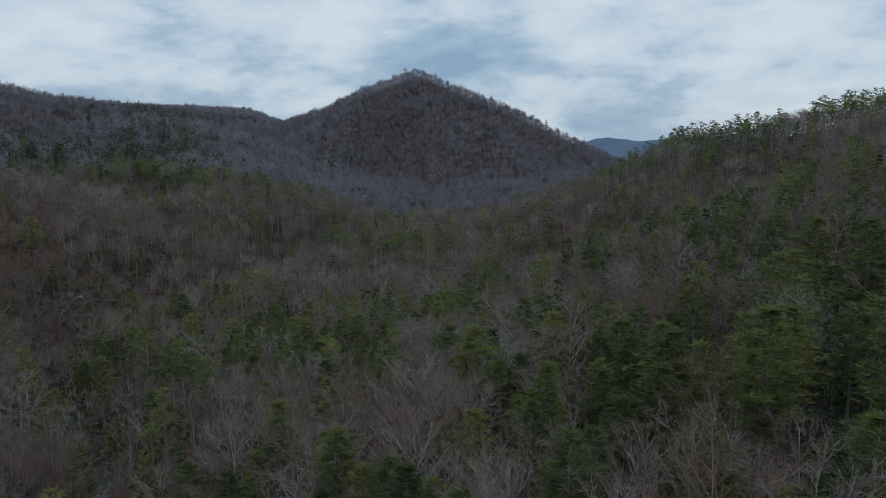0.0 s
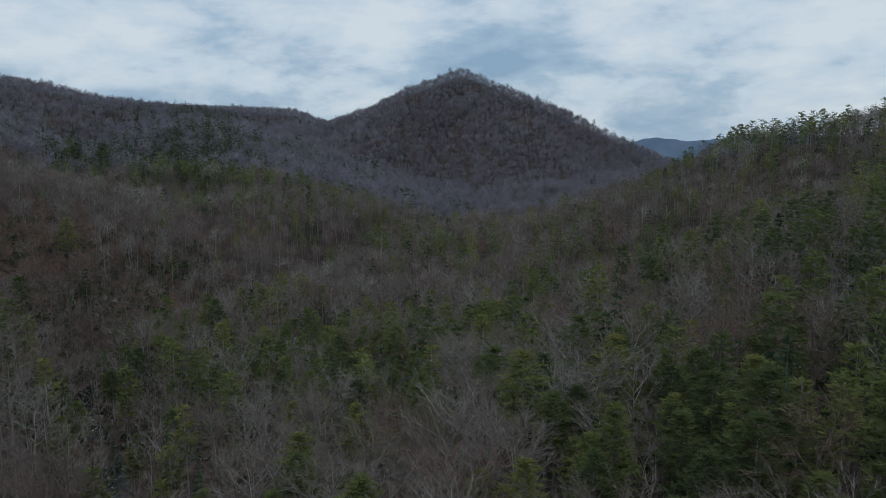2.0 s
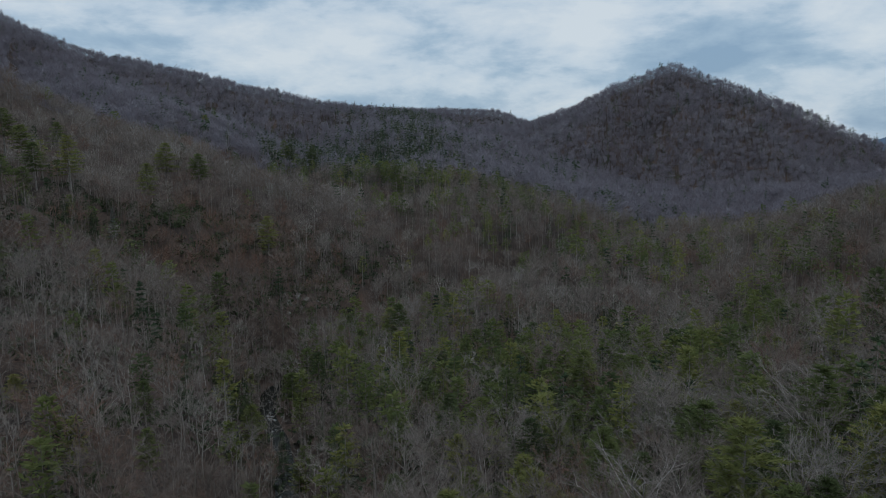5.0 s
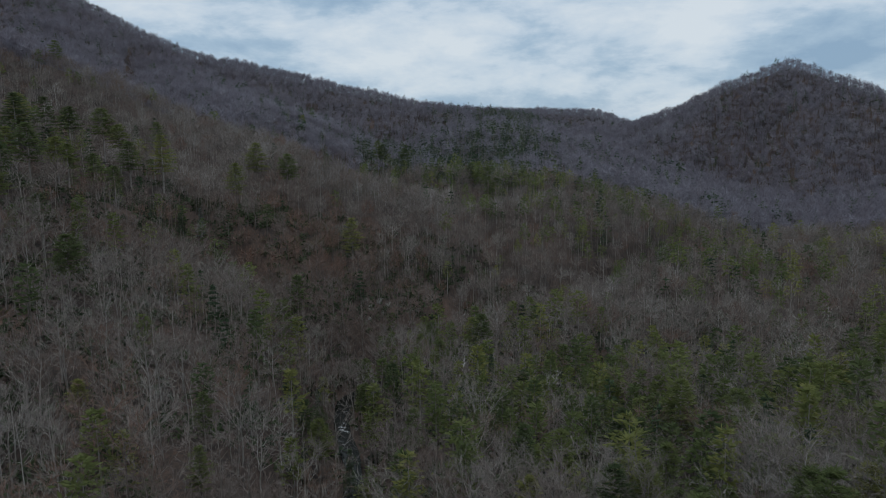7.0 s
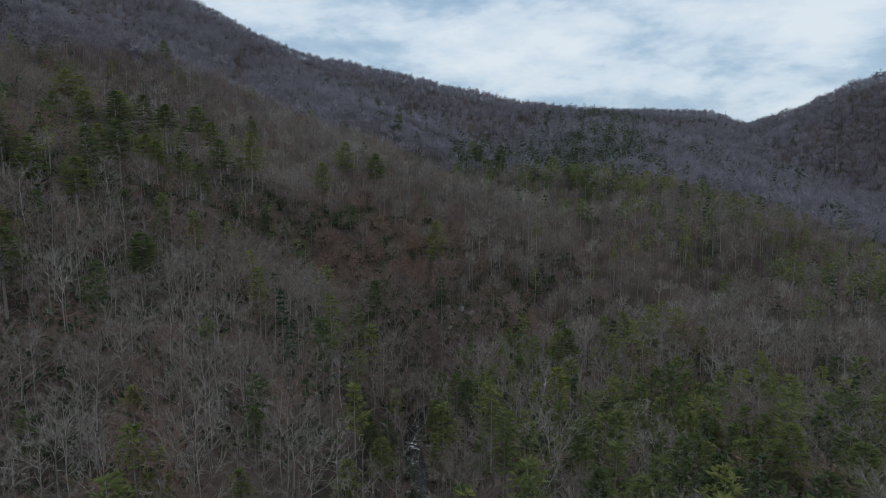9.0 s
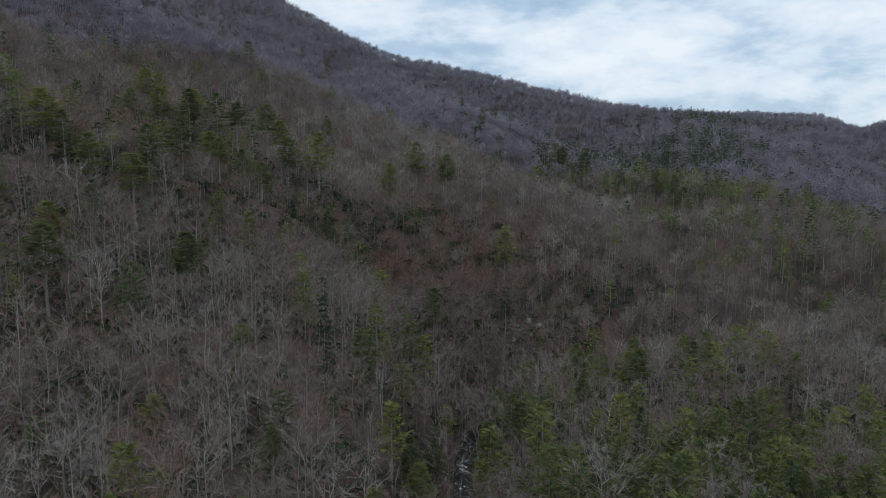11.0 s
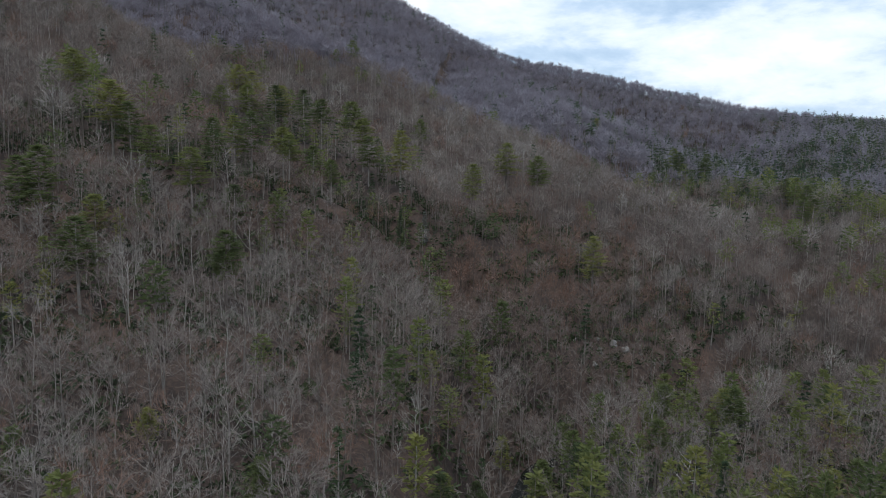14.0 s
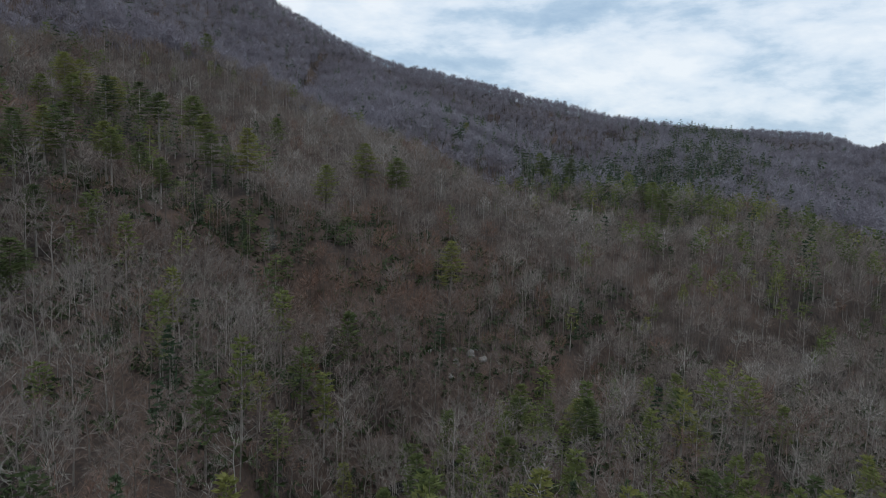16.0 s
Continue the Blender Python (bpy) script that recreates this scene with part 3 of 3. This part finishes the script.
def woods(name, x, y, variants, mats, label, size=(0.72, 1.15), wide=1.0):
    """Joined trees past counting: bare or evergreen, one object."""
    if not len(x):
        return None
    z = ground_height(x, y)
    pick = rng.randint(0, len(variants), len(x))
    scale = rng.uniform(*size, len(x)) * (1 + 0.12 * hills(x, y, 45))
    tall = scale * rng.uniform(0.92, 1.1, len(x))
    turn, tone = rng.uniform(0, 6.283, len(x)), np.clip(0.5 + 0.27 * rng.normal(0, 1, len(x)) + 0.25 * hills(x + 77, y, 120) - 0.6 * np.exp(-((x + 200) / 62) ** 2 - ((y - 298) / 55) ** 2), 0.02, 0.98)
    vs, ts, ms, tn, base = [], [], [], [], 0
    for k, (wood, crown) in enumerate(variants):
        ids = np.where(pick == k)[0]
        v = np.concatenate([wood[0], crown[0]])
        t = np.concatenate([wood[1], crown[1] + len(wood[0])])
        mi = np.r_[np.zeros(len(wood[1]), int), np.ones(len(crown[1]), int)]
        c, s = np.cos(turn[ids])[:, None], np.sin(turn[ids])[:, None]
        sx = scale[ids][:, None] * wide
        px = (v[:, 0] * c - v[:, 1] * s) * sx + x[ids][:, None]
        py = (v[:, 0] * s + v[:, 1] * c) * sx + y[ids][:, None]
        pz = v[:, 2] * tall[ids][:, None] + z[ids][:, None]
        vs.append(np.stack([px, py, pz], -1).reshape(-1, 3))
        ts.append((t[None] + (np.arange(len(ids)) * len(v))[:, None, None] + base).reshape(-1, 3))
        ms.append(np.tile(mi, len(ids)))
        tn.append(np.repeat(tone[ids], len(v)))
        base += len(ids) * len(v)
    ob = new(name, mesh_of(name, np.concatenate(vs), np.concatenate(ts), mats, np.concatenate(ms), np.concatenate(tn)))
    return tagged(ob, label, "woods", kind="stuff")


# far slopes, middle slopes
BARE_LABEL = "leafless grey-brown broadleaf tree on a leaf-strewn slope"
PINE_LABEL = "green pine with a bare lower trunk among leafless trees"
# woods by distance from the flight track: cell, from, to, detail, width, box; the ground behind the camera stays sparse
BELTS = (
    (7.3, 540, 2100, 0, 1.25, (-1300, 620, 100, 1800)),
    (6.3, 240, 540, 1, 1.05, (-600, 440, 60, 720)),
    (6.0, 0, 240, 2, 1.0, (-300, 220, 50, 410)),
    (13.0, 0, 420, 0, 1.2, (-420, 420, -300, 330)),
)
for cell, d0, d1, lod, wide, box in BELTS:
    x, y, green = plan(*box, cell, d0, d1)
    keep = in_front(x, y)
    if d1 == 420:
        keep = ~in_front(x, y + 45)
    x, y, green = x[keep], y[keep], green[keep]
    if lod == 2:
        order = np.argsort(line_distance(x, y, FLIGHT_TRACK)[0])
        near_bare = [i for i in order if not green[i]][:300]
        near_pine = [i for i in order if green[i]][:110]
        for i in near_bare:
            h = rng.uniform(0.62, 1.10)
            single_tree("bare_tree", BARE_MESH[rng.randint(len(BARE_MESH))], x[i], y[i], (h * rng.uniform(0.95, 1.15), h), rng.uniform(0, 6.28), BARE_LABEL, "bare trees on the near slopes")
        for i in near_pine:
            h = rng.uniform(0.55, 1.08)
            single_tree("pine_tree", PINE_MESH[rng.randint(len(PINE_MESH))], x[i], y[i], (h * 1.05, h), rng.uniform(0, 6.28), PINE_LABEL, "pines on the near slopes")
        keep = np.ones(len(x), bool)
        keep[near_bare + near_pine] = False
        x, y, green = x[keep], y[keep], green[keep]
    # the far belt takes the twigs and needles with distance in their colour
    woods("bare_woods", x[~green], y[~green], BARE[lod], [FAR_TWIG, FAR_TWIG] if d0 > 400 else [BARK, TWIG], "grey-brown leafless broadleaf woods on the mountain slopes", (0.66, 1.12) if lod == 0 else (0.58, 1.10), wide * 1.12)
    dark = rng.uniform(0, 1, green.sum()) < (0.65 if d0 > 400 else 0.3 if d0 > 200 else 0.12)
    gx, gy = x[green], y[green]
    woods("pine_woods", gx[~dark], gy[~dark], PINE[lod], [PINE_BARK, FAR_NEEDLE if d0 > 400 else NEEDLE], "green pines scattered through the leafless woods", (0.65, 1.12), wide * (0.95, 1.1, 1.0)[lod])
    woods("hemlock_woods", gx[dark], gy[dark], CONE[lod], [PINE_BARK, HEMLOCK], "dark pointed hemlocks among the leafless woods", (0.6, 1.1), wide * (1.35, 1.15, 1.0)[lod])

# thin young growth under the tall trees
x, y, _ = plan(-330, 230, 60, 430, 7.5, 0, 300)
keep = in_front(x, y)
woods("sapling_thicket", x[keep], y[keep], SAPLING, [BARK, TWIG], "thin grey leafless saplings under the tall trees", (0.5, 1.2))

# leafless growth leaning over the creek banks
x, y = scatter(-180, 0, 60, 560, 5.0)
d = line_distance(x, y, CREEK)[0]
keep = (d > 4.0) & (d < 9)
woods("bank_thicket", x[keep], y[keep], SAPLING, [BARK, TWIG], "thin leafless alders crowding the creek banks", (0.6, 1.5))

# evergreen understorey
x, y, _ = plan(-330, 200, 46, 420, 4.9, 0, 330)
keep = in_front(x, y + 10) & (hills(x + 210, y + 50, 38) + 0.6 * hills(x, y, 15) > -0.75)
woods("shrub_thicket", x[keep], y[keep], SHRUB_FORM, [SHRUB, SHRUB], "dark evergreen shrubs under the leafless trees", (0.7, 1.4))

for x, y, h in CREST_PINES:
    single_tree("pine_tree", PINE_MESH[rng.randint(len(PINE_MESH))], x, y, (h / 21 * 1.55, h / 21 * 1.1), rng.uniform(0, 6), "tall green pine standing above the leafless trees of the spur", "pines on the spur")
for x, y, h in FLOOR_PINES:
    single_tree("pine_tree", PINE_MESH[rng.randint(len(PINE_MESH))], x, y, (h / 21 * 1.15, h / 21), rng.uniform(0, 6), "yellowish-green pine on the lower slope above the creek", "pines above the creek")
for x, y, h in HEMLOCKS:
    single_tree("hemlock_tree", CONE_MESH[rng.randint(len(CONE_MESH))], x, y, (h / 19, h / 19), rng.uniform(0, 6), "dark pointed hemlock in the damp hollow", "hemlocks in the hollow")
for x, y, h in RUST_TREES:
    single_tree("beech_tree", RUST_MESH, x, y, (h / 20, h / 20), rng.uniform(0, 6), "small tree still holding rust-brown leaves", "rust-leaved trees")
single_tree("silver_tree", FROST_MESH, *SILVER_TREE[:2], (14 / 19, 14 / 19), 0.4, "pale silvery conical tree in the dark ravine", "")
snag = new("dead_tree")
for nm, me in zip(("trunk", "branchwork"), DEAD_MESH):
    p = new(nm, me)
    p.parent = snag
snag.matrix_basis = Matrix.LocRotScale((DEAD_TREE[0], DEAD_TREE[1], float(ground_height(*DEAD_TREE[:2]))), Euler((0.05, 0, 1.2)), (0.85, 0.85, 0.85))
tagged(snag, "bleached dead tree with crooked bare limbs", "tree")


# ---- cabin in the valley ----
def part(name, verts, faces, mat, parent, label=""):
    me = bpy.data.meshes.new(name)
    me.from_pydata([Vector(v) for v in verts], [], faces)
    me.materials.append(mat)
    ob = new(name, me)
    ob.parent = parent
    return tagged(ob, label) if label else ob


def box(x0, x1, y0, y1, z0, z1):
    v = [(x, y, z) for z in (z0, z1) for x, y in ((x0, y0), (x1, y0), (x1, y1), (x0, y1))]
    return v, [(3, 2, 1, 0), (4, 5, 6, 7), (0, 1, 5, 4), (1, 2, 6, 5), (2, 3, 7, 6), (3, 0, 4, 7)]


def plain(name, colour, rough):
    m, nodes, links, bsdf = material(name, rough)
    lo, hi = [c * 0.8 for c in colour], [min(1, c * 1.1) for c in colour]
    links.new(ramp(nodes, links, noise_node(nodes, links, 1.5, 5.0), [(0.3, lo), (0.7, hi)]), bsdf.inputs["Base Color"])
    return m


def cabin(x, y, turn):
    home = new("cabin")
    home.matrix_basis = pose(x, y, float(ground_height(x, y)) - 0.1, 0, 0, turn)
    tagged(home, "small pale-roofed cabin half hidden among the trees", "house")
    wall, roof, dark = plain("weathered_boards", (0.34, 0.33, 0.31), 0.85), plain("pale_sheet_roof", (0.62, 0.63, 0.64), 0.45), plain("dark_window", (0.03, 0.03, 0.035), 0.2)
    v, f = box(-3.6, 3.6, -2.6, 2.6, -0.6, 2.7)
    part("wall", v + [(-3.6, 0, 4.6), (3.6, 0, 4.6)], f + [(4, 8, 7), (5, 6, 9)], wall, home)
    for s in (-1, 1):
        part("roof", [(-4.0, 0, 4.75), (4.0, 0, 4.75), (4.0, s * 3.1, 2.55), (-4.0, s * 3.1, 2.55), (-4.0, 0, 4.87), (4.0, 0, 4.87), (4.0, s * 3.1, 2.67), (-4.0, s * 3.1, 2.67)],
             [(0, 1, 2, 3), (4, 5, 6, 7), (0, 1, 5, 4), (2, 3, 7, 6), (1, 2, 6, 5), (0, 3, 7, 4)], roof, home)
    for wx in (-2.0, 1.6):
        part("window", *box(wx - 0.5, wx + 0.5, -2.66, -2.55, 1.0, 2.1), dark, home)
    part("door", *box(-0.6, 0.3, -2.66, -2.55, -0.1, 1.95), dark, home)


cabin(-18, 676, 12)


# ---- creek ----
def creek():
    pts = np.array(CREEK, float)
    s = np.linspace(0, len(pts) - 1, 160)
    cx, cy = np.interp(s, range(len(pts)), pts[:, 0]), np.interp(s, range(len(pts)), pts[:, 1])
    for _ in range(6):
        cx[1:-1], cy[1:-1] = (cx[:-2] + 2 * cx[1:-1] + cx[2:]) / 4, (cy[:-2] + 2 * cy[1:-1] + cy[2:]) / 4
    tx, ty = np.gradient(cx), np.gradient(cy)
    ln = np.hypot(tx, ty)
    nx, ny = -ty / ln, tx / ln
    w = 2.6 + 0.8 * hills(cx, cy, 14)
    rows = [np.stack([cx + nx * w * k, cy + ny * w * k, creek_level(cy) - 0.35 + UP], -1) for k in (-1, -0.5, 0, 0.5, 1)]
    n = len(s)
    j, i = np.meshgrid(np.arange(4), np.arange(n - 1), indexing="ij")
    a = (j * n + i).ravel()
    tagged(new("water", mesh_of("water", np.concatenate(rows), np.stack([a, a + 1, a + n + 1, a + n], -1), [WATER], smooth=True)), "dark shallow creek with white riffles between wooded banks", "creek", kind="structure")


creek()


def boulder(rng):
    bm = bmesh.new()
    bmesh.ops.create_icosphere(bm, subdivisions=2, radius=1.0)
    off = Vector(rng.uniform(0, 50, 3))
    for v in bm.verts:
        v.co *= 1 + 0.8 * noise.noise(v.co * 0.9 + off) + 0.55 * noise.noise(v.co * 1.9 + off)
        v.co.z *= 0.62
    me = bpy.data.meshes.new("boulder")
    bm.to_mesh(me)
    bm.free()
    me.materials.append(ROCK)
    return me


ROCKS = [boulder(rng) for _ in range(6)]
for n in range(46):
    k = rng.uniform(2.0, 7.4)
    i = int(k)
    px, py = (CREEK[i][j] + (CREEK[i + 1][j] - CREEK[i][j]) * (k - i) for j in (0, 1))
    px, py = px + rng.normal(0, 2.6), py + rng.normal(0, 2.6)
    r = rng.uniform(0.3, 1.0)
    ob = new("boulder", ROCKS[rng.randint(6)])
    ob.matrix_basis = Matrix.LocRotScale((px, py, float(ground_height(px, py)) + 0.2 * r), Euler((0, 0, rng.uniform(0, 6))), (r, r * rng.uniform(0.7, 1.2), r))
    tagged(ob, "pale grey weathered boulder in the creek bed", "boulder", "boulders along the creek")

# rock outcrop on the slope above the creek
for x, y, r in ((-172, 326, 1.9), (-169, 329, 1.5), (-174, 331, 1.2), (-176, 322, 1.0), (-171, 318, 1.4), (-167, 321, 0.9), (-178, 312, 1.1), (-180, 316, 0.8), (-166, 334, 1.0), (-168, 312, 1.3)):
    ob = new("outcrop_rock", ROCKS[rng.randint(6)])
    ob.matrix_basis = Matrix.LocRotScale((x, y, float(ground_height(x, y)) + 0.15 * r), Euler((0.4, 0.2, rng.uniform(0, 6))), (r * 0.75, r * 0.9, r * 1.25))
    tagged(ob, "pale lichen-covered rock jutting from the steep bank", "rock", "rock outcrop")
